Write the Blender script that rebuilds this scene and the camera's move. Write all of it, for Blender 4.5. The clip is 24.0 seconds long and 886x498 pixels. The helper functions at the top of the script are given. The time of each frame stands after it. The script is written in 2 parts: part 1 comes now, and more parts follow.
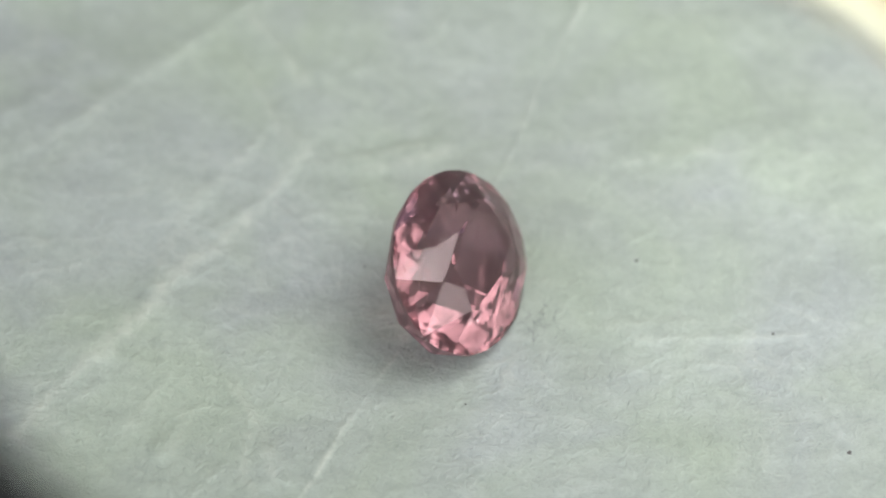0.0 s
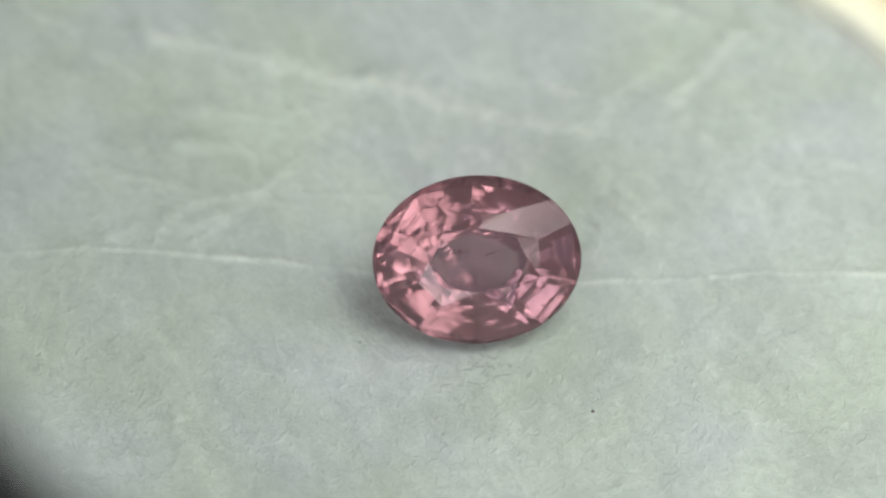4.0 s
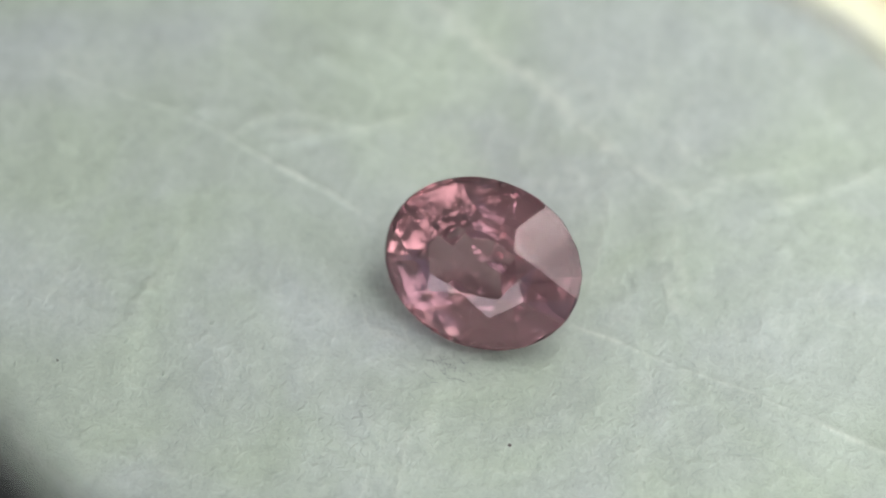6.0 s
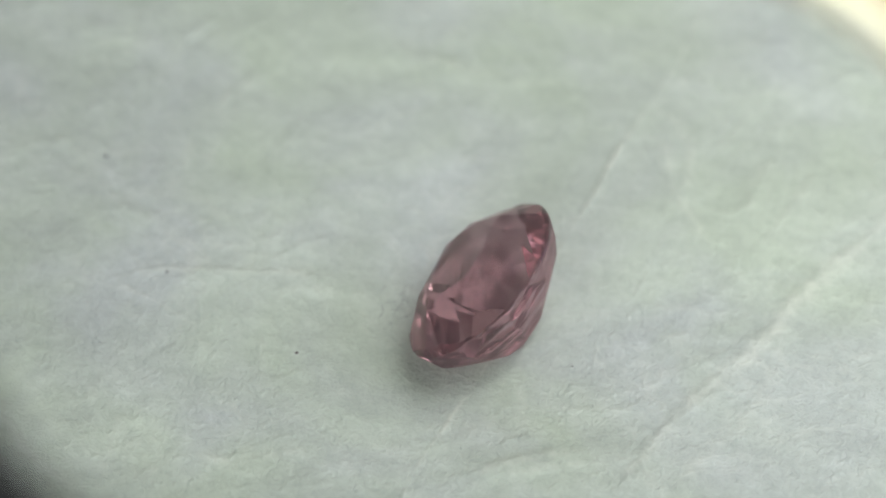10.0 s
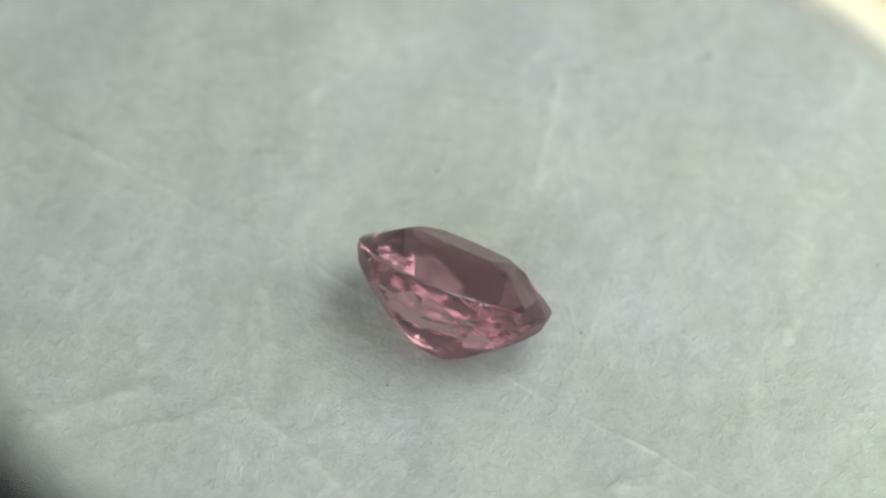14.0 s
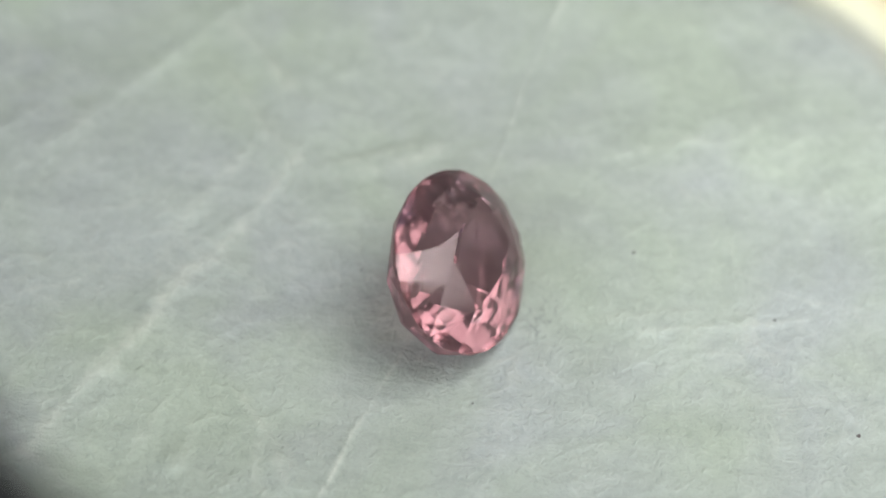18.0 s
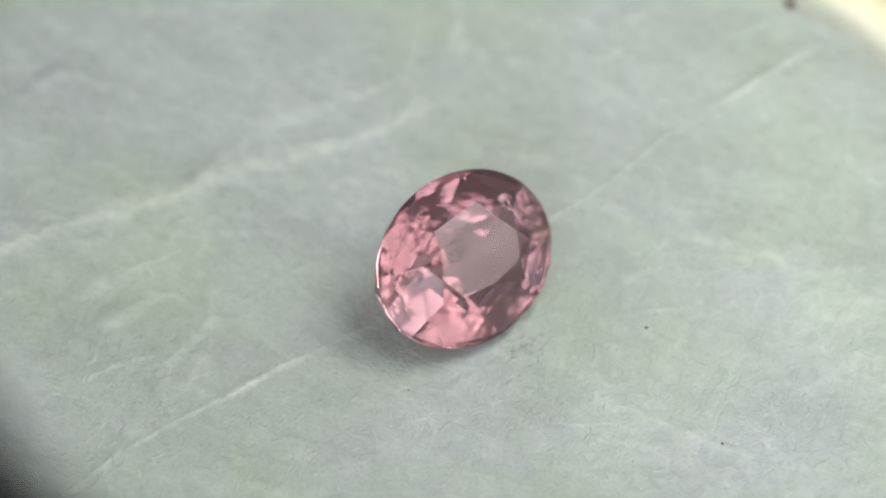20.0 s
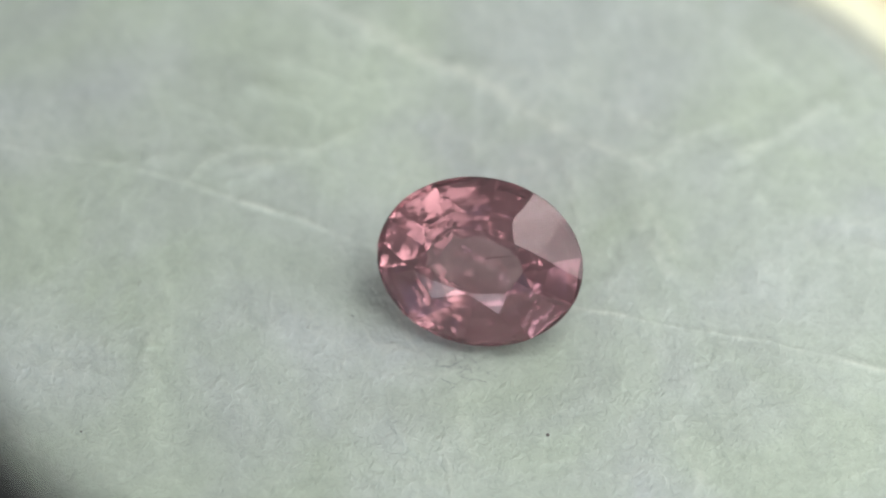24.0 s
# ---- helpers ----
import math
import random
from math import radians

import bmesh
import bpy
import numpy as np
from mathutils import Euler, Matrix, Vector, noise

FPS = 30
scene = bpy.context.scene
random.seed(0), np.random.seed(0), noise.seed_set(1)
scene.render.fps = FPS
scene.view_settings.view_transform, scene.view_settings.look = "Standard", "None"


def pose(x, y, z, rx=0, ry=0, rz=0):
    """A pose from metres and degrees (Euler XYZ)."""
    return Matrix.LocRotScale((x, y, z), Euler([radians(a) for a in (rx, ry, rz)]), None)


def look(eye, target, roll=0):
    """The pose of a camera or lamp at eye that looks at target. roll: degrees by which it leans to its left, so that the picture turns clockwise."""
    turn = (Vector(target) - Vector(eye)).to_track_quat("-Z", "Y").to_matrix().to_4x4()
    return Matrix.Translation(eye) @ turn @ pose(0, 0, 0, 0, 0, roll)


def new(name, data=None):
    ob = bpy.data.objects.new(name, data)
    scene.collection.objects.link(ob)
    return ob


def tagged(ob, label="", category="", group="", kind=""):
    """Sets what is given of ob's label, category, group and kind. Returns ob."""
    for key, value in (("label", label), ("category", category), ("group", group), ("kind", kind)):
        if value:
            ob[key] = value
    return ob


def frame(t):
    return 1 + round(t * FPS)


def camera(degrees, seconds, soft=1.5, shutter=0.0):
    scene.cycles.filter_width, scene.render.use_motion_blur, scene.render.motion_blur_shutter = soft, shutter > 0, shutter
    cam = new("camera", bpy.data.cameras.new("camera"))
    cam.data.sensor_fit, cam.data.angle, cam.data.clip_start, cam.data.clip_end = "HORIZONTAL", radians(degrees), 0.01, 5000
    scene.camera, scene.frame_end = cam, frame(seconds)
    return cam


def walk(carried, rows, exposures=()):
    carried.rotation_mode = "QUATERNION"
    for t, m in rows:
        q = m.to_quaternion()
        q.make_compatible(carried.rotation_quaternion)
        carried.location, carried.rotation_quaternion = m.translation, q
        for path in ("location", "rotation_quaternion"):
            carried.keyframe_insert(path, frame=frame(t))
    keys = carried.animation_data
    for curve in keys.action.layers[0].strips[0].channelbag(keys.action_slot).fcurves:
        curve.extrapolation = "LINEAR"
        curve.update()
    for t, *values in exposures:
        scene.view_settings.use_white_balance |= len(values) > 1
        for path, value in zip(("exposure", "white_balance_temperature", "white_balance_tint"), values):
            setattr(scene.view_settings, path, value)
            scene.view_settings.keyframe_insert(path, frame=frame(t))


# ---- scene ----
MM = 0.001

# ---- the camera: a long lens looking down at a small stone through a magnifier ----
cam = camera(7.474, 24.0, soft=1.8)
EYE = Vector((0.0, -0.16623, 0.20380))
AIM = Vector((-0.00100, -0.00027, 0.00366))
VIEW = look(EYE, AIM, 1.036)
walk(cam, [(0.0, VIEW), (24.0, VIEW)], exposures=[(0.0, -0.16), (24.0, -0.16)])
cam.data.dof.use_dof = True
cam.data.dof.focus_distance = 0.2594
cam.data.dof.aperture_fstop = 32.0

# ---- light: a near desk lamp on the right, and a window behind the camera ----
world = bpy.data.worlds.new("sky")
scene.world = world
world.use_nodes = True
wn = world.node_tree
sky = wn.nodes.new("ShaderNodeTexSky")
sky.sky_type = "NISHITA"
sky.sun_disc = False
sky.sun_elevation, sky.sun_rotation = radians(40), radians(200)
wn.links.new(sky.outputs[0], wn.nodes["Background"].inputs[0])
wn.nodes["Background"].inputs[1].default_value = 0.1


def area_light(name, at, target, width, height, watts, colour):
    data = bpy.data.lights.new(name, "AREA")
    data.shape, data.size, data.size_y = "RECTANGLE", width, height
    data.energy, data.color = watts, colour
    ob = new(name, data)
    ob.matrix_world = look(at, target)
    return ob


ROOM_W, ROOM_E, ROOM_S, ROOM_N = -2.2, 1.4, -1.6, 1.4
ROOM_FLOOR, ROOM_TOP = -0.752, 1.75
# the lamp is a panel over the stone, brightest along its upper edge: low, high and left edge, radiance
LAMP = look((0.0340, -0.0182, 0.0551), (0.0, 0.0, 0.0))
LAMP_RIGHT = 0.0572
for low, high, left, radiance in ((-0.0385, -0.0132, -0.0195, 3.3), (-0.0128, 0.0030, -0.0195, 2.8), (0.0034, 0.0164, -0.0195, 4.5), (0.0168, 0.0405, -0.0115, 5.8)):
    width, height = LAMP_RIGHT - left, high - low
    middle = LAMP @ Vector(((left + LAMP_RIGHT) / 2, (low + high) / 2, 0.0))
    area_light("desk_lamp_light", middle, middle - LAMP.col[2].to_3d(), width, height, radiance * math.pi * width * height, (1.0, 0.985, 0.955))
# the window behind the camera: clear below, a drawn blind over its upper part
area_light("window_light", (-0.88, -1.58, 0.56), (-0.88, 0.0, 0.56), 2.24, 1.16, 25.0, (0.94, 0.98, 1.0))
area_light("window_blind_light", (-0.35, -1.58, 1.42), (-0.35, 0.0, 1.42), 2.4, 0.44, 0.9, (0.96, 0.99, 1.0))


# ---- materials ----
def material(name):
    m = bpy.data.materials.new(name)
    m.use_nodes = True
    t = m.node_tree
    return m, t, t.nodes["Principled BSDF"]


def noise_node(t, scale, detail=4.0, rough=0.55, vector=None, distortion=0.0):
    n = t.nodes.new("ShaderNodeTexNoise")
    n.inputs["Scale"].default_value = scale
    n.inputs["Detail"].default_value = detail
    n.inputs["Roughness"].default_value = rough
    n.inputs["Distortion"].default_value = distortion
    if vector is not None:
        t.links.new(vector, n.inputs["Vector"])
    return n.outputs["Fac"]


def ramp(t, fac, stops):
    r = t.nodes.new("ShaderNodeValToRGB")
    while len(r.color_ramp.elements) < len(stops):
        r.color_ramp.elements.new(0.5)
    for e, (at, col) in zip(r.color_ramp.elements, stops):
        e.position, e.color = at, (*col, 1.0)
    t.links.new(fac, r.inputs["Fac"])
    return r.outputs["Color"]


def grey(v):
    return (v, v, v)


def math_node(t, op, a, b=None):
    n = t.nodes.new("ShaderNodeMath")
    n.operation = op
    for i, v in enumerate((a, b)):
        if v is None:
            continue
        if isinstance(v, (int, float)):
            n.inputs[i].default_value = v
        else:
            t.links.new(v, n.inputs[i])
    return n.outputs[0]


def mix(t, fac, a, b, blend="MIX"):
    n = t.nodes.new("ShaderNodeMix")
    n.data_type, n.blend_type = "RGBA", blend
    for key, v in ((0, fac), (6, a), (7, b)):
        if isinstance(v, (int, float)):
            n.inputs[key].default_value = v
        elif isinstance(v, tuple):
            n.inputs[key].default_value = (*v, 1.0)
        else:
            t.links.new(v, n.inputs[key])
    return n.outputs[2]


def coords(t, scale=(1, 1, 1), turn=0.0):
    tc = t.nodes.new("ShaderNodeTexCoord")
    mp = t.nodes.new("ShaderNodeMapping")
    mp.inputs["Scale"].default_value = scale
    mp.inputs["Rotation"].default_value = (0, 0, radians(turn))
    t.links.new(tc.outputs["Object"], mp.inputs["Vector"])
    return mp.outputs["Vector"]


def bump(t, height, strength, distance, shader):
    b = t.nodes.new("ShaderNodeBump")
    b.inputs["Strength"].default_value = strength
    b.inputs["Distance"].default_value = distance
    t.links.new(height, b.inputs["Height"])
    t.links.new(b.outputs[0], shader.inputs["Normal"])


def make_paper():
    """Soft handmade paper: cloudy grey-green, felted, with pale wrinkled fibres in patches."""
    m, t, s = material("fibrous_paper")
    v = coords(t)
    grain = coords(t, (0.45, 1.0, 1.0), -50.0)
    cloud = noise_node(t, 190.0, 5.0, 0.55, grain, 0.8)
    streak = noise_node(t, 620.0, 4.0, 0.55, grain, 1.2)
    mottle = noise_node(t, 1500.0, 4.0, 0.55, v, 0.6)
    felt = noise_node(t, 3400.0, 3.0, 0.6, v, 1.4)
    tint = noise_node(t, 120.0, 3.0, 0.55, v, 0.5)
    base = ramp(t, tint, [(0.36, (0.392, 0.456, 0.388)), (0.52, (0.395, 0.448, 0.414)), (0.66, (0.398, 0.443, 0.438))])
    for fac, low, high in ((cloud, 0.90, 1.11), (streak, 0.93, 1.10), (mottle, 0.91, 1.07), (felt, 0.89, 1.08)):
        base = mix(t, 1.0, base, ramp(t, fac, [(0.25, grey(low)), (0.75, grey(high))]), "MULTIPLY")

    def ridges(scale, vector, sharp):
        n = noise_node(t, scale, 3.0, 0.5, vector, 1.6)
        away = math_node(t, "ABSOLUTE", math_node(t, "SUBTRACT", n, 0.5))
        return ramp(t, away, [(0.0, grey(1.0)), (sharp, grey(0.0))])

    patch = ramp(t, noise_node(t, 130.0, 3.0, 0.6, v, 0.4), [(0.46, grey(0.0)), (0.66, grey(1.0))])
    wisps = math_node(t, "MULTIPLY", ridges(360.0, grain, 0.035), patch)
    fine_wisps = math_node(t, "MULTIPLY", ridges(900.0, v, 0.05), patch)
    pale = (0.62, 0.665, 0.60)
    base = mix(t, math_node(t, "MULTIPLY", wisps, 0.20), base, pale)
    base = mix(t, math_node(t, "MULTIPLY", fine_wisps, 0.12), base, pale)
    # pale colour along the creases paints the light their ridges catch
    at = t.nodes.new("ShaderNodeAttribute")
    at.attribute_name = "crease"
    broken = ramp(t, mottle, [(0.35, grey(0.35)), (0.6, grey(1.0))])
    ridge_light = math_node(t, "MULTIPLY", at.outputs["Fac"], broken)
    base = mix(t, math_node(t, "MULTIPLY", ridge_light, 0.8), base, (0.65, 0.69, 0.62))
    t.links.new(base, s.inputs["Base Color"])
    s.inputs["Roughness"].default_value = 0.75
    s.inputs["Specular IOR Level"].default_value = 0.3
    h = math_node(t, "ADD", math_node(t, "MULTIPLY", felt, 1.3), math_node(t, "MULTIPLY", mottle, 2.0))
    h = math_node(t, "ADD", h, math_node(t, "MULTIPLY", streak, 1.0))
    h = math_node(t, "ADD", h, math_node(t, "MULTIPLY", wisps, 0.35))
    h = math_node(t, "ADD", h, math_node(t, "MULTIPLY", fine_wisps, 0.22))
    bump(t, h, 0.7, 0.00009, s)
    return m


def make_gem(name, tint, haze_low, haze_high, shards=0.0):
    """Clear pink stone, dimmed a little at each crossing and bounce, with a faint greyish haze of tiny inclusions."""
    m, t, s = material(name)
    t.nodes.remove(s)
    clear = t.nodes.new("ShaderNodeBsdfGlass")
    clear.inputs["Color"].default_value = (*tint, 1)
    clear.inputs["Roughness"].default_value = 0.0
    clear.inputs["IOR"].default_value = 1.73
    haze = t.nodes.new("ShaderNodeBsdfDiffuse")
    haze.inputs["Color"].default_value = (0.36, 0.25, 0.28, 1)
    clouds = noise_node(t, 900.0, 6.0, 0.7, coords(t), 0.6)
    blend = t.nodes.new("ShaderNodeMixShader")
    t.links.new(ramp(t, clouds, [(0.3, grey(haze_low)), (0.75, grey(haze_high))]), blend.inputs[0])
    t.links.new(clear.outputs[0], blend.inputs[1])
    t.links.new(haze.outputs[0], blend.inputs[2])
    out = [n for n in t.nodes if n.type == "OUTPUT_MATERIAL"][0]
    t.links.new(blend.outputs[0], out.inputs["Surface"])
    if shards:
        # the stone is full of tiny healed cracks, which break its reflections into splinters
        def cells(scale, stretch, turn):
            v = t.nodes.new("ShaderNodeTexVoronoi")
            v.inputs["Scale"].default_value = scale
            t.links.new(coords(t, stretch, turn), v.inputs["Vector"])
            return v.outputs["Color"]

        both = mix(t, 0.62, cells(1400.0, (0.8, 0.9, 2.4), 20.0), cells(7600.0, (0.7, 0.75, 3.0), -35.0))
        patches = ramp(t, noise_node(t, 420.0, 2.0, 0.5, coords(t)), [(0.4, grey(0.15)), (0.6, grey(1.0))])

        def vector_node(op, a, b):
            n = t.nodes.new("ShaderNodeVectorMath")
            n.operation = op
            for i, v in enumerate((a, b)):
                if isinstance(v, tuple):
                    n.inputs[i].default_value = v
                elif v is not None:
                    t.links.new(v, n.inputs[i])
            return n.outputs[0]

        off = vector_node("SUBTRACT", both, (0.5, 0.5, 0.5))
        off = vector_node("MULTIPLY", off, (shards, shards, shards))
        off = vector_node("MULTIPLY", off, patches)
        geo = t.nodes.new("ShaderNodeNewGeometry")
        t.links.new(vector_node("NORMALIZE", vector_node("ADD", geo.outputs["Normal"], off), None), clear.inputs["Normal"])
    return m


def make_plain(name, colour, rough, metal=0.0, vary=0.08, scale=40.0):
    m, t, s = material(name)
    n = noise_node(t, scale, 4.0, 0.6, coords(t))
    lo = tuple(c * (1 - vary) for c in colour)
    hi = tuple(min(1.0, c * (1 + vary)) for c in colour)
    t.links.new(ramp(t, n, [(0.3, lo), (0.7, hi)]), s.inputs["Base Color"])
    s.inputs["Roughness"].default_value = rough
    s.inputs["Metallic"].default_value = metal
    return m


PAPER = make_paper()
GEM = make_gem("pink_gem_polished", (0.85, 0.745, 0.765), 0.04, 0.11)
# darker tint below the girdle: light lost in the stone's depth, put into colour
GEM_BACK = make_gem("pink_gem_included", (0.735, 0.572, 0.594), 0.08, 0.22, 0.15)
SPECK = make_plain("dark_dust", (0.11, 0.10, 0.10), 0.8, 0, 0.2, 9000)
FIBRE = make_plain("grey_fibre", (0.15, 0.15, 0.165), 0.8, 0, 0.2, 9000)
NEEDLE = make_plain("dark_needle", (0.05, 0.02, 0.02), 0.6, 0, 0.2, 5000)
# black paints the shade on the rim's lower left; also its unseen stand
RIM_SHADE_AND_STAND = make_plain("rim_shade_and_stand_black", (0.02, 0.021, 0.022), 0.7, 0, 0.2, 300)
CREAM = make_plain("cream_plastic", (0.93, 0.93, 0.70), 0.35, 0, 0.04, 200)
BRASS = make_plain("brass_rim", (0.46, 0.34, 0.17), 0.45, 0.1, 0.1, 300)
TAN = make_plain("tan_plastic", (0.50, 0.45, 0.36), 0.5, 0, 0.08, 200)
WALL = make_plain("white_wall_paint", (0.72, 0.71, 0.68), 0.85, 0, 0.03, 3)
TABLE = make_plain("grey_table_laminate", (0.42, 0.41, 0.39), 0.5, 0, 0.1, 8)
FLOOR = make_plain("wooden_floor", (0.25, 0.17, 0.11), 0.5, 0, 0.2, 5)


# ---- mesh helpers ----
def part(name, bm, mat, parent=None, label=""):
    me = bpy.data.meshes.new(name)
    bm.to_mesh(me)
    bm.free()
    me.materials.append(mat)
    ob = new(name, me)
    ob.parent = parent
    return tagged(ob, label)


def block(bm, lo, hi):
    size = [b - a for a, b in zip(lo, hi)]
    mid = [(a + b) / 2 for a, b in zip(lo, hi)]
    bmesh.ops.create_cube(bm, size=1, matrix=Matrix.Translation(mid) @ Matrix.Diagonal((*size, 1)))


# ---- the plain room and table ----
def wall_with_hole(name, axis, at, thick, lo, hi, hole=None):
    """A wall in the plane axis = at; lo, hi and hole (u0, z0, u1, z1) run along it."""
    bm = bmesh.new()
    pieces = [(lo, ROOM_FLOOR, hi, ROOM_TOP)]
    if hole:
        u0, z0, u1, z1 = hole
        pieces = [(lo, ROOM_FLOOR, u0, ROOM_TOP), (u1, ROOM_FLOOR, hi, ROOM_TOP),
                  (u0, ROOM_FLOOR, u1, z0), (u0, z1, u1, ROOM_TOP)]
    for a, z0, b, z1 in pieces:
        if axis == "x":
            block(bm, (at, a, z0), (at + thick, b, z1))
        else:
            block(bm, (a, at, z0), (b, at + thick, z1))
    ob = part(name, bm, WALL)
    return tagged(ob, "plain white painted room wall", "wall", kind="structure")


def build_room():
    wall_with_hole("wall_east", "x", ROOM_E, 0.12, ROOM_S, ROOM_N)
    wall_with_hole("wall_north", "y", ROOM_N, 0.12, ROOM_W, ROOM_E)
    wall_with_hole("wall_west", "x", ROOM_W - 0.12, 0.12, ROOM_S, ROOM_N)
    wall_with_hole("wall_south", "y", ROOM_S - 0.12, 0.12, ROOM_W, ROOM_E, (-2.02, -0.03, 0.87, 1.66))
    bm = bmesh.new()
    block(bm, (ROOM_W, ROOM_S, ROOM_TOP), (ROOM_E, ROOM_N, ROOM_TOP + 0.1))
    tagged(part("ceiling", bm, WALL), "plain white painted ceiling", "ceiling", kind="structure")
    bm = bmesh.new()
    block(bm, (ROOM_W, ROOM_S, ROOM_FLOOR - 0.1), (ROOM_E, ROOM_N, ROOM_FLOOR))
    tagged(part("floor", bm, FLOOR), "plain brown wooden floor", "floor", kind="structure")


def build_table():
    top = -1.2 * MM
    table = tagged(new("table"), "plain grey table under the paper sheet", "table")
    table.location = (0, 0, ROOM_FLOOR)
    bm = bmesh.new()
    block(bm, (-0.6, -0.4, top - 0.03 - ROOM_FLOOR), (0.6, 0.4, top - ROOM_FLOOR))
    bmesh.ops.bevel(bm, geom=bm.edges[:], offset=0.003, segments=2, affect="EDGES")
    part("tabletop", bm, TABLE, table)
    for x in (-0.54, 0.54):
        for y in (-0.34, 0.34):
            bm = bmesh.new()
            block(bm, (x - 0.025, y - 0.025, 0), (x + 0.025, y + 0.025, top - 0.03 - ROOM_FLOOR))
            part("leg", bm, TABLE, table)


# ---- the gemstone: an oval mixed cut, brilliant crown over a stepped pavilion ----
GEM_A, GEM_B = 4.036, 3.257        # half length and half width, mm
GEM_LONG = Vector((0.2973, 0.9548, 0.0019))
GEM_UP = Vector((0.6532, -0.2049, 0.7290))
GEM_AT = Vector((-0.390, 0.455, 2.046))   # its girdle's centre on the sheet, mm
# the pavilion's steps down to a short keel: depth in mm, then length and width as parts of the girdle's
STEPS = ((-0.095, 1.0, 1.0), (-0.50, 0.968, 0.948), (-0.98, 0.892, 0.852), (-1.52, 0.762, 0.718), (-2.08, 0.594, 0.535), (-2.64, 0.410, 0.335), (-3.216, 0.147, 0.040))
KEEL_X, KEEL_Y = 0.033, 0.090      # how far the keel leans off the middle


def gem_mesh():
    """A girdle prism in units of the girdle's radius, cut by the crown's planes, made oval, then cut by the pavilion's."""
    bm = bmesh.new()
    bmesh.ops.create_cone(bm, cap_ends=True, segments=96, radius1=1, radius2=1, depth=8)
    z_of = (GEM_A + GEM_B) / 2

    def slice_off(p, n, near=1e-6):
        geom = bm.verts[:] + bm.edges[:] + bm.faces[:]
        r = bmesh.ops.bisect_plane(bm, geom=geom, plane_co=p, plane_no=n, clear_outer=True, dist=near)
        rim = [e for e in r["geom_cut"] if isinstance(e, bmesh.types.BMEdge)]
        if len(rim) > 2:
            bmesh.ops.contextual_create(bm, geom=rim)

    def spot(azimuth, radius, z):
        return Vector((radius * math.cos(radians(azimuth)), radius * math.sin(radians(azimuth)), z))

    def crown_facet(p, q, r):
        n = (q - p).cross(r - p)
        slice_off(p, n if n.z > 0 else -n)

    # crown: a belt of flat triangles round the table, and below its corners steeper ones down to the girdle
    top, brow, girdle = 0.366, 0.308, 0.026
    corners = (21, 64, 117, 153, 201, 235, 300, 340)
    edges = [(c + (corners[k + 1] if k < 7 else corners[0] + 360)) / 2 for k, c in enumerate(corners)]
    inner = (0.46, 0.40, 0.48, 0.48, 0.47, 0.37, 0.46, 0.47)
    for k, c in enumerate(corners):
        d, e = corners[(k + 1) % 8], edges[k]
        at_c, at_d = spot(c, 0.625, brow), spot(d, 0.625, brow)
        at_e, before = spot(e, inner[k], top), spot(edges[k - 1], inner[k - 1], top)
        crown_facet(at_c, at_d, spot(e, 1.0, girdle))
        crown_facet(at_c, spot(c + 2, 1.0, girdle), spot(e, 1.0, girdle))
        crown_facet(at_d, spot(d + 2, 1.0, girdle), spot(e, 1.0, girdle))
        crown_facet(at_c, at_d, at_e)
        crown_facet(before, at_e, at_c)
    slice_off(Vector((0, 0, top)), Vector((0, 0, 1)))
    bmesh.ops.scale(bm, verts=bm.verts, vec=(GEM_A, GEM_B, z_of))

    # pavilion: four rows of long steps, hand cut and so a little uneven
    wobble = random.Random(4)

    def ring(step, azimuth, widen):
        z, along, across = step
        return Vector((GEM_A * along * widen * math.cos(azimuth) + KEEL_X * z, GEM_B * across * widen * math.sin(azimuth) + KEEL_Y * z, z))

    for upper, lower, count, turn in zip(STEPS, STEPS[1:], (20, 10, 10, 10, 10, 10), (9, 0, 0, 0, 0, 0)):
        for k in range(count):
            mid = radians(360 / count * k + turn + wobble.uniform(-3, 3))
            half = math.pi / count
            widen = 1 / math.sqrt(math.cos(half))
            p, q = ring(upper, mid - half, widen), ring(upper, mid + half, widen)
            low = (ring(lower, mid - half, widen) + ring(lower, mid + half, widen)) / 2
            low.z += wobble.uniform(-0.03, 0.03)
            n = (q - p).cross(low - p)
            slice_off(p, n if n.z < 0 else -n, 1e-5)
    slice_off(Vector((0, 0, STEPS[-1][0] + 0.03)), Vector((0, 0, -1)), 1e-5)
    bmesh.ops.remove_doubles(bm, verts=bm.verts, dist=2e-3)
    bmesh.ops.scale(bm, verts=bm.verts, vec=(MM, MM, MM))
    bmesh.ops.recalc_face_normals(bm, faces=bm.faces)
    return bm


def gem_axes():
    up = GEM_UP.normalized()
    long = (GEM_LONG - up * GEM_LONG.dot(up)).normalized()
    side = up.cross(long)
    return Matrix((long, side, up)).transposed()


def needle(parent, a, b, thick):
    """A fine dark crystal needle inside the stone, between two places in mm."""
    a, b = Vector(a) * MM, Vector(b) * MM
    bm = bmesh.new()
    m = Matrix.Translation((a + b) / 2) @ (b - a).to_track_quat("Z", "Y").to_matrix().to_4x4()
    bmesh.ops.create_cone(bm, cap_ends=True, segments=6, radius1=thick * MM, radius2=thick * 0.4 * MM, depth=(b - a).length, matrix=m)
    return part("inclusion", bm, NEEDLE, parent, "fine dark needle inside the stone")


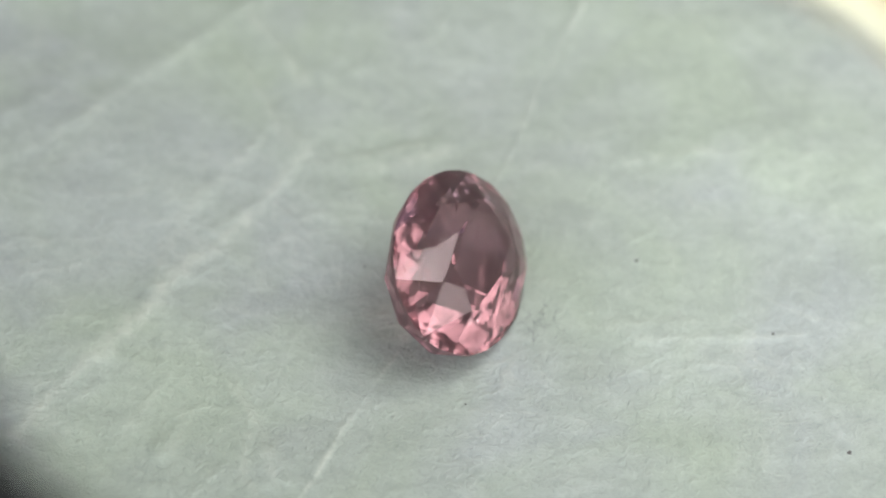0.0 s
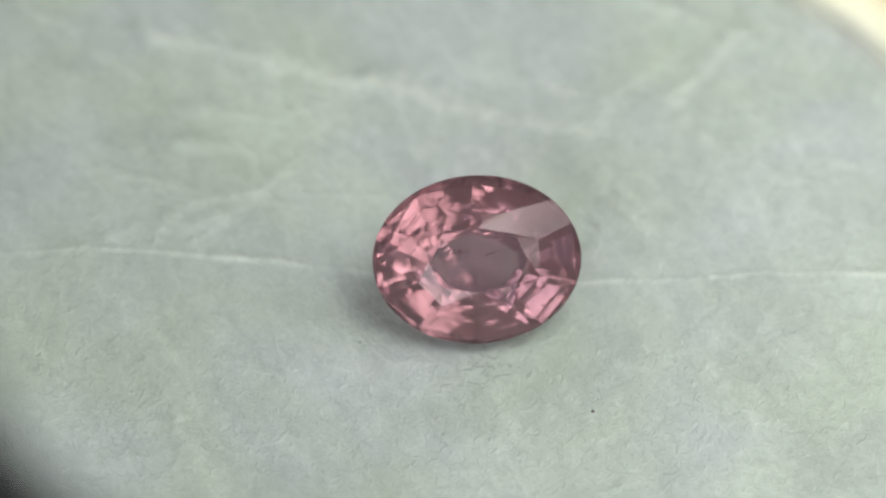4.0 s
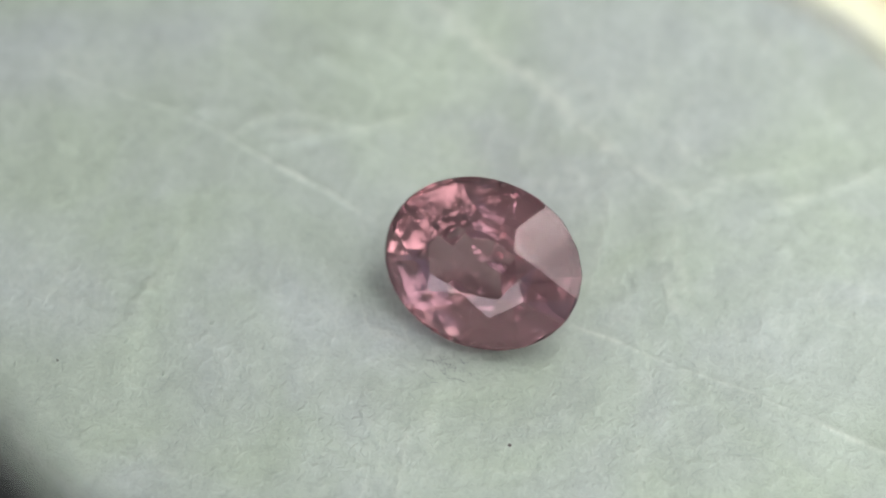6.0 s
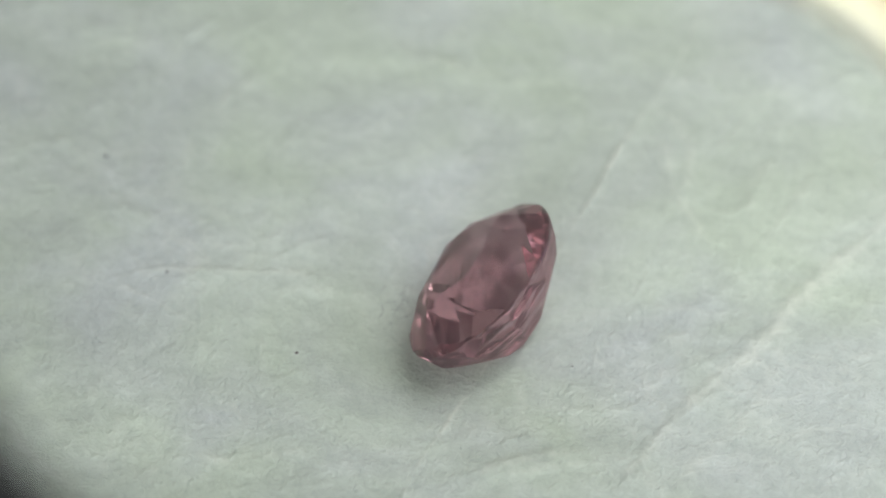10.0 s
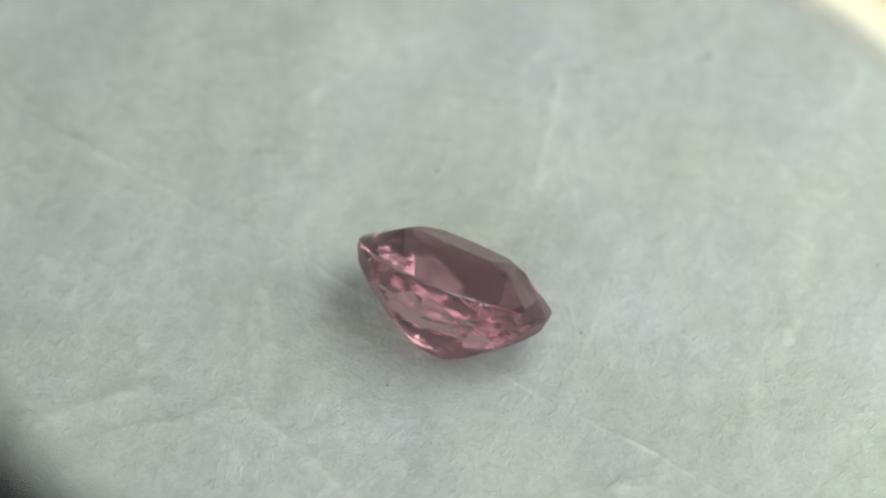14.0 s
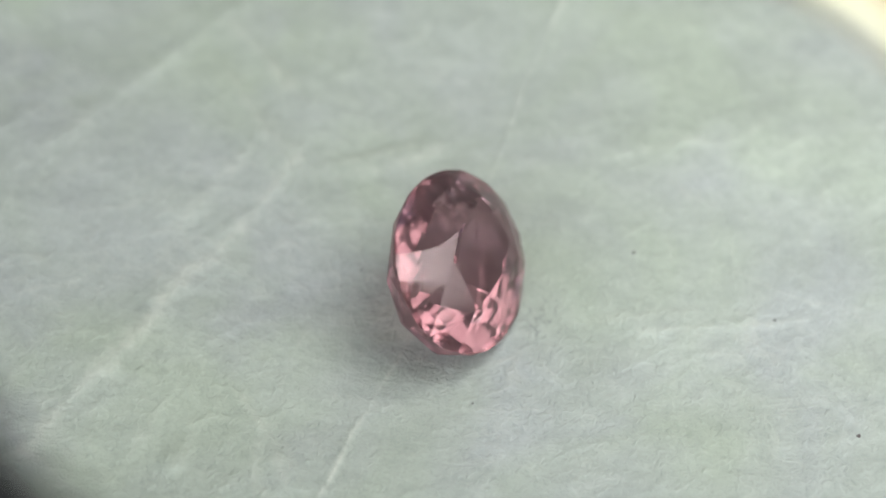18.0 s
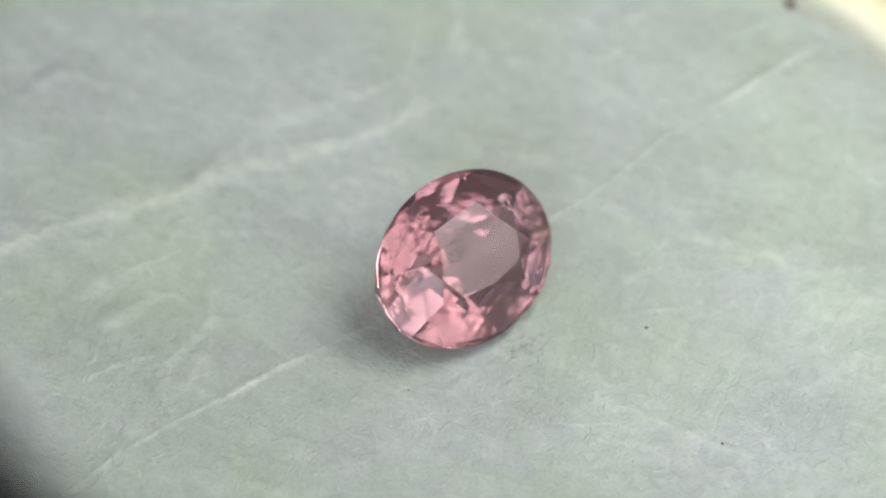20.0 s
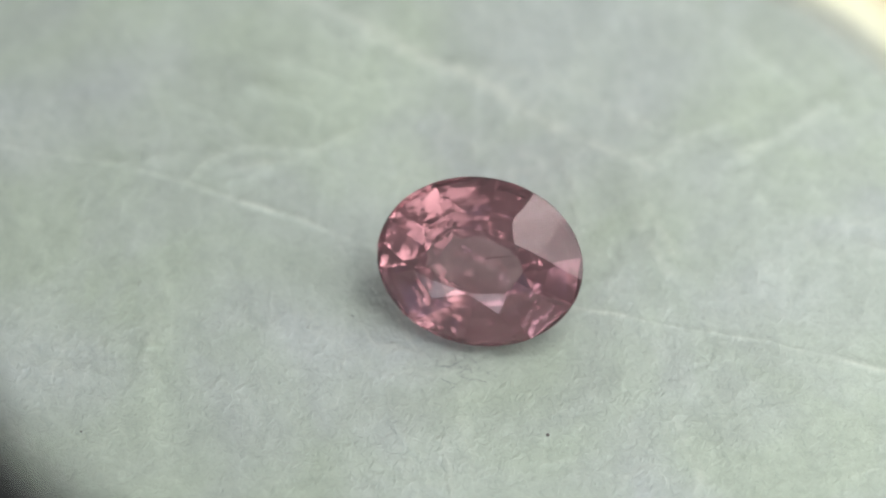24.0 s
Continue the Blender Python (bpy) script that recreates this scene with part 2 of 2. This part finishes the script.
def build_gem():
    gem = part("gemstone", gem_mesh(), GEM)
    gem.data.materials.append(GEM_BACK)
    # downward facets take the darker tint that stands in for absorbed light
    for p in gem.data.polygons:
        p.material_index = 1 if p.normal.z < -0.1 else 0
    tagged(gem, "pink oval faceted gemstone, tilted on its side on the pale paper", "gemstone")
    turn = gem_axes()
    dip = 0.0
    for v in gem.data.vertices:
        p = GEM_AT + turn @ v.co / MM
        dip = min(dip, p.z / hollow(p.x, p.y))
    needle(gem, (0.30, 0.22, 0.62), (1.35, 0.52, 0.60), 0.028)
    needle(gem, (0.55, 0.89, 0.60), (1.23, 0.77, 0.58), 0.024)
    needle(gem, (0.39, 1.27, 0.55), (1.05, 1.20, 0.50), 0.010)
    needle(gem, (-1.8, -0.4, 0.2), (-1.2, 0.3, -0.1), 0.010)
    return gem, Matrix.Translation(GEM_AT * MM) @ turn.to_4x4(), dip


# ---- the paper sheet on which the stone turns ----
CREASES = (  # half width and height in mm, painted ridge light, then the way of each crease
    (0.09, 0.07, 0.6, ((-9.2, -18.0), (-7.9, -13.2), (-6.7, -10.6), (-5.7, -8.6), (-4.7, -6.2), (-3.6, -3.9), (0.2, 4.6), (1.8, 8.4), (2.5, 11.0), (3.5, 13.6), (4.8, 16.8), (9.0, 27.0))),
    (0.34, 0.128, 0.64, ((-17.2, -6.9), (-16.0, -4.9), (-14.4, -3.1), (-13.2, -1.7), (-12.0, 0.4), (-10.7, 2.0), (-9.1, 3.7), (-7.6, 5.8), (-6.5, 7.7))),
    (0.24, 0.060, 0.20, ((-12.2, 0.5), (-11.9, 2.2), (-11.3, 4.0), (-10.6, 5.3), (-9.6, 6.5), (-8.3, 8.3))),
    (0.24, 0.105, 0.34, ((-4.4, 6.8), (-2.8, 7.2), (-0.9, 7.9))),
    (0.18, 0.075, 0.25, ((-6.9, 4.3), (-6.0, 4.6), (-3.2, 4.5))),
    (0.20, 0.090, 0.31, ((6.6, -1.4), (9.3, -1.3), (11.8, -1.2), (12.8, -1.1))),
    (0.24, 0.090, 0.31, ((-6.9, -10.5), (-7.7, -10.0), (-8.4, -8.6), (-8.3, -6.6))),
    (0.22, 0.090, 0.28, ((-7.3, -8.7), (-7.7, -6.6), (-8.4, -5.2), (-9.0, -4.1))),
    (0.25, 0.090, 0.28, ((-13.2, -7.3), (-12.3, -5.4), (-11.4, -3.8))),
    (0.34, 0.105, 0.31, ((-7.1, 7.9), (-7.9, 9.4), (-8.6, 10.8), (-9.1, 12.1))),
    (0.30, 0.105, 0.31, ((-6.8, 11.3), (-7.7, 12.9), (-8.9, 14.4))),
    (0.20, 0.075, 0.28, ((-6.9, 4.4), (-7.8, 5.2))),
    (0.22, 0.083, 0.28, ((-1.9, 8.2), (-4.3, 7.5), (-6.6, 7.1))),
    (0.24, 0.090, 0.25, ((-10.0, 3.5), (-8.3, 4.9), (-7.0, 6.3), (-6.8, 8.2))),
    (0.22, 0.075, 0.28, ((6.0, 7.4), (8.8, 8.2), (10.4, 7.9), (12.0, 9.0))),
    (0.20, 0.075, 0.19, ((-8.0, -13.0), (-8.1, -11.1))),
    (0.30, 0.090, 0.15, ((-18.6, 6.7), (-15.8, 8.8), (-13.2, 11.5), (-11.0, 13.5), (-9.3, 15.1))),
    (0.25, 0.075, 0.15, ((-2.1, -11.5), (0.9, -12.2), (3.4, -13.0))),
    (0.20, 0.060, 0.12, ((8.8, -0.4), (7.0, -0.6), (4.1, -0.7))),
)


def value_noise(x, y, cell, seed):
    """Smooth noise from -1 to 1 with blobs of that size in mm."""
    grid = np.random.default_rng(seed).uniform(-1, 1, (256, 256))
    u, v = x / cell + 97.3, y / cell + 41.7
    i, j = np.floor(u).astype(int), np.floor(v).astype(int)
    a, b = u - i, v - j
    a, b = a * a * (3 - 2 * a), b * b * (3 - 2 * b)
    g = lambda p, q: grid[p % 256, q % 256]
    return (g(i, j) * (1 - a) + g(i + 1, j) * a) * (1 - b) + (g(i, j + 1) * (1 - a) + g(i + 1, j + 1) * a) * b


def all_creases():
    """The long creases, and many faint short wrinkles that run mostly along the grain."""
    yield from CREASES
    rng = random.Random(21)
    for _ in range(170):
        x, y = rng.uniform(-26, 26), rng.uniform(-26, 26)
        if math.hypot(x - GEM_AT.x, y - GEM_AT.y) < 4.5:
            continue
        a = radians(rng.gauss(50, 28)) if rng.random() < 0.75 else rng.uniform(0, math.pi)
        n, bend = rng.uniform(0.4, 1.4), rng.uniform(-0.35, 0.35)
        way = ((x - n * math.cos(a), y - n * math.sin(a)), (x, y), (x + n * math.cos(a + bend), y + n * math.sin(a + bend)))
        yield rng.uniform(0.07, 0.24), rng.uniform(0.025, 0.08), rng.uniform(0.03, 0.18), way


def crease_field(x, y):
    """Height in mm and painted ridge light of the creases at the places x, y in mm."""
    height, ridge_light = np.zeros_like(x), np.zeros_like(x)
    wob = 0.16 * value_noise(x, y, 1.1, 5) + 0.10 * value_noise(x, y, 0.45, 6)
    broad = 0.5 + 0.5 * value_noise(x, y, 1.6, 7)
    for half, tall, strong, way in all_creases():
        lo, hi = np.min(way, axis=0) - 3 * half - 0.5, np.max(way, axis=0) + 3 * half + 0.5
        pick = (x > lo[0]) & (x < hi[0]) & (y > lo[1]) & (y < hi[1])
        if not pick.any():
            continue
        px, py = x[pick], y[pick]
        best, side = np.full_like(px, 1e3), np.zeros_like(px)
        for k, ((ax, ay), (bx, by)) in enumerate(zip(way, way[1:])):
            dx, dy = bx - ax, by - ay
            s = np.clip(((px - ax) * dx + (py - ay) * dy) / (dx * dx + dy * dy), 0, 1)
            ox, oy = px - ax - s * dx, py - ay - s * dy
            d = np.hypot(ox, oy)
            side = np.where(d < best, np.sign(dx * oy - dy * ox), side)
            best = np.minimum(best, d)
        d = best * side + wob[pick] * (0.1 + half)
        thick = half * (0.35 + 1.0 * broad[pick])
        height[pick] += 0.75 * tall * (0.4 + broad[pick]) * np.where(d < 0, np.exp(-(d / thick) ** 2), np.exp(-(d / (2.8 * thick)) ** 2))
        ridge_light[pick] = np.maximum(ridge_light[pick], strong * np.exp(-(d / thick) ** 2) * (0.25 + 0.75 * broad[pick]))
    return height, ridge_light


def hollow(x, y):
    """The shape of the shallow sag under the stone, 1 at its middle."""
    return np.exp(-((x - GEM_AT.x) ** 2 + (y - GEM_AT.y) ** 2) / 36.0)


def sheet_height(x, y, dip):
    """Gentle waves, and the sag under the stone, in mm."""
    z = 0.10 * value_noise(x, y, 6.0, 11) + 0.035 * value_noise(x, y, 2.2, 12) + 0.012 * value_noise(x, y, 0.9, 13)
    near = np.exp(-(((x - GEM_AT.x) ** 2 + (y - GEM_AT.y) ** 2) / 16.0) ** 2)
    return (z - 0.02) * (1 - near) + dip * hollow(x, y)


def build_sheet(dip):
    half, n = 40.0, 641
    u = np.linspace(-1, 1, n)
    u = half * (0.55 * u + 0.45 * u ** 3)
    x, y = np.meshgrid(u, u)
    h, ridge_light = crease_field(x, y)
    near = 1 / (1 + np.exp((np.hypot(x - GEM_AT.x, y - GEM_AT.y) - 4.6) / 0.4))
    z = sheet_height(x, y, dip) + h * (1 - near)
    co = np.stack([x, y, z], -1).reshape(-1, 3) * MM
    i = np.arange(n * n).reshape(n, n)
    quads = np.stack([i[:-1, :-1], i[:-1, 1:], i[1:, 1:], i[1:, :-1]], -1).reshape(-1, 4)
    me = bpy.data.meshes.new("paper_sheet")
    me.from_pydata(co.tolist(), [], quads.tolist())
    me.attributes.new("crease", "FLOAT", "POINT").data.foreach_set("value", ridge_light.ravel().astype(np.float32))
    me.shade_smooth()
    me.materials.append(PAPER)
    ob = new("paper_sheet", me)
    solid = ob.modifiers.new("thickness", "SOLIDIFY")
    solid.thickness, solid.offset = 0.2 * MM, -1
    tagged(ob, "pale grey-green fibrous paper sheet, its creases' lit ridges painted pale, turning slowly", "paper")
    return ob


SPECKS = ((6.53, 2.58, 0.075), (14.65, -6.8, 0.085), (-0.02, -4.5, 0.045), (11.8, -1.05, 0.06),
          (-4.1, 2.3, 0.05), (3.55, 20.2, 0.30), (5.4, -15.2, 0.05))


def build_specks(sheet, dip):
    rng = random.Random(8)
    for x, y, r in SPECKS:
        bm = bmesh.new()
        bmesh.ops.create_icosphere(bm, subdivisions=2, radius=r * MM)
        for v in bm.verts:
            v.co *= 1 + 0.5 * noise.noise(v.co / (r * MM) * 1.3 + Vector((x, y, 0)))
            v.co.z *= 0.5
        h, _ = crease_field(np.array([x]), np.array([y]))
        z = float(sheet_height(np.array([x]), np.array([y]), dip)[0] + h[0])
        bmesh.ops.transform(bm, matrix=Matrix.Translation((x * MM, y * MM, z * MM)) @ pose(0, 0, 0, 0, 0, rng.uniform(0, 360)), verts=bm.verts)
        part("speck", bm, SPECK, sheet, "small dark grain of dust")


def build_fibres(sheet, dip):
    """A tuft of fine dark fibres in the paper beside the stone."""
    rng = random.Random(31)
    for _ in range(30):
        x, y = rng.gauss(2.72, 0.38), rng.gauss(-0.50, 0.50)
        a, n, bend = rng.gauss(1.2, 0.6), rng.uniform(0.12, 0.34), rng.uniform(-0.6, 0.6)
        bm = bmesh.new()
        rings = []
        for k in range(5):
            u = (k / 4 - 0.5) * 2 * n
            px, py = x + u * math.cos(a + bend * k / 4), y + u * math.sin(a + bend * k / 4)
            z = float(sheet_height(np.array([px]), np.array([py]), dip)[0]) + 0.006
            r = 0.010 * (1.1 - abs(k - 2) / 2.5)
            rings.append([bm.verts.new(((px + r * math.cos(b) * math.sin(a)) * MM, (py - r * math.cos(b) * math.cos(a)) * MM, (z + r * math.sin(b)) * MM))
                          for b in (0.3, 1.87, 3.44, 5.01)])
        for p, q in zip(rings, rings[1:]):
            for j in range(4):
                bm.faces.new((p[j], p[(j + 1) % 4], q[(j + 1) % 4], q[j]))
        part("fibre", bm, FIBRE, sheet, "fine grey paper fibre")


# ---- the rim of the magnifier through which the camera looks ----
def arc_bar(cx, cy, radius, a0, a1, inner, outer, thick, distance):
    """A curved bar before the lens: its circle in parts of the picture's focal length, at that distance."""
    bm = bmesh.new()
    rings, steps, sides = [], 24, 10
    for i in range(steps + 1):
        a = radians(a0 + (a1 - a0) * i / steps)
        ring = []
        for j in range(sides):
            b = 2 * math.pi * j / sides
            r = radius + (inner + outer) / 2 + (outer - inner) / 2 * math.cos(b)
            ring.append(bm.verts.new(((cx + r * math.cos(a)) * distance, (cy + r * math.sin(a)) * distance,
                                      -distance + thick / 2 * math.sin(b))))
        rings.append(ring)
    for p, q in zip(rings, rings[1:]):
        for j in range(sides):
            bm.faces.new((p[j], p[(j + 1) % sides], q[(j + 1) % sides], q[j]))
    bm.faces.new(rings[0])
    bm.faces.new(rings[-1])
    bmesh.ops.recalc_face_normals(bm, faces=bm.faces)
    for f in bm.faces:
        f.smooth = True
    return bm


def build_rim():
    rim = tagged(new("magnifier_rim"), "cream rim of a magnifier close before the lens, its shaded side painted black", "magnifier")
    rim.matrix_world = VIEW
    F = 12003.0
    d, near = 0.215, 0.185
    part("cream_edge", arc_bar((1118 - 784) / F, (441 - 572) / F, 700 / F, 5, 105, -38 / F, 16 / F, 2 * MM, d), CREAM, rim, "cream plastic inner edge")
    part("tan_edge", arc_bar((1118 - 784) / F, (441 - 572) / F, 700 / F, 5, 105, -54 / F, -40 / F, 1.2 * MM, d), TAN, rim, "thin tan rim on the inside")
    part("brass_edge", arc_bar((1118 - 784) / F, (441 - 572) / F, 700 / F, 5, 105, 18 / F, 200 / F, 2 * MM, d), BRASS, rim, "golden brown outer edge")
    # the rim's shaded side, its darkness put into the colour
    part("shaded_edge", arc_bar((570 - 784) / F, (441 - 342) / F, 700 / F, 190, 260, 0, 250 / F, 2 * MM, near), RIM_SHADE_AND_STAND, rim, "black edge, the rim's shaded side painted dark")
    away = VIEW.inverted()
    foot = Vector((0.20, 0.06, -1.2 * MM))
    ring_side = VIEW @ Vector((0.0165, 0.004, -d))
    for name, a, b, r in (("arm", ring_side, foot + Vector((0, 0, 0.07)), 2.0), ("post", foot, foot + Vector((0, 0, 0.08)), 4.0)):
        bm = bmesh.new()
        m = away @ Matrix.Translation((a + b) / 2) @ (b - a).to_track_quat("Z", "Y").to_matrix().to_4x4()
        bmesh.ops.create_cone(bm, cap_ends=True, segments=24, radius1=r * MM, radius2=r * MM, depth=(b - a).length, matrix=m)
        part(name, bm, RIM_SHADE_AND_STAND, rim)
    bm = bmesh.new()
    bmesh.ops.create_cone(bm, cap_ends=True, segments=48, radius1=0.035, radius2=0.03, depth=0.008, matrix=away @ Matrix.Translation(foot + Vector((0, 0, 0.004))))
    part("base", bm, RIM_SHADE_AND_STAND, rim)
    return rim


build_room()
build_table()
gem, GEM_POSE, DIP = build_gem()
sheet = build_sheet(DIP)
build_specks(sheet, DIP)
build_fibres(sheet, DIP)
build_rim()


def motions():
    """The sheet turns with the stone on it: seconds, degrees turned, drift of its centre in mm."""
    rows = [
        (0, -0, 0.019, -0.049), (0.5, 9.19, 0.031, -0.024), (1, 18.52, 0.06, -0.041), (1.5, 26.74, 0.073, 0.006),
        (2, 35.62, 0.062, 0.053), (2.5, 43.92, 0.027, 0.054), (3, 52.07, 0.03, 0.054), (3.5, 60.06, 0.033, 0.054),
        (4, 67.95, 0.037, 0.054), (4.5, 75.77, 0.04, 0.054), (5, 83.52, 0.035, 0.043), (5.5, 90.44, 0.044, 0.053),
        (6, 97.84, 0.048, 0.059), (6.5, 104.57, 0.053, 0.047), (7, 111.64, 0.104, 0.059), (7.5, 117.95, 0.079, 0.055),
        (8, 126.6, -0.22, -0.13), (8.5, 135.1, -0.47, -0.07), (9, 148.8, -0.54, -0.04), (9.25, 155.9, -0.27, -0.13), (9.5, 163.5, 0.04, -0.20),
        (10, 181.6, 0.04, -0.07), (10.5, 195.4, 0.023, -0.056), (11, 208.81, 0.011, -0.059), (11.5, 221.66, -0.002, -0.061),
        (12, 234.22, -0.014, -0.063), (12.5, 246.55, -0.026, -0.065), (13, 258.67, 0.001, -0.041), (13.5, 269.66, -0.028, -0.049),
        (14, 280.73, -0.005, -0.023), (14.5, 290.51, 0.024, -0.01), (15, 301.32, 0.029, -0.013), (15.5, 311.03, 0.002, -0.018),
        (16, 321.06, 0.039, -0.003), (16.5, 329.74, 0.059, 0.017), (17, 339.6, 0.057, -0.007), (17.5, 348.4, 0.062, -0.015),
        (18, 357.0, 0.053, -0.002), (18.5, 365.17, 0.034, 0.017), (19, 373.28, 0.009, 0.016), (19.5, 380.99, -0.016, 0.015),
        (20, 388.54, -0.041, 0.014), (20.5, 396.19, -0.066, 0.013), (21, 403.97, -0.07, 0.017), (21.5, 411.18, -0.041, 0.045),
        (22, 418.74, -0.024, 0.047), (22.5, 425.54, -0.009, 0.04), (23, 432.14, -0.023, 0.041), (23.5, 438.43, -0.019, 0.047),
        (24, 444.92, 0.012, 0.055),
    ]
    turns = [(t, pose(x * MM, y * MM, 0, 0, 0, -a)) for t, a, x, y in rows]
    walk(sheet, turns)
    # for a moment the stone slips a little on the jerking sheet: degrees and mm beyond the sheet's own
    slips = {8: (0.6, -0.02, 0.02), 8.5: (3.7, 0.01, 0.07), 9: (2.8, -0.04, 0.14), 9.25: (2.8, -0.02, 0.12), 9.5: (2.7, 0.0, 0.10), 10: (1.5, 0.06, 0.04), 10.5: (0.6, 0.05, 0.0), 12.5: (0.3, 0.05, 0.0)}
    stone = []
    for t, a, x, y in rows:
        da, dx, dy = slips.get(t, (0, 0, 0))
        stone.append((t, pose((x + dx) * MM, (y + dy) * MM, 0, 0, 0, -a - da) @ GEM_POSE))
    walk(gem, stone)


motions()
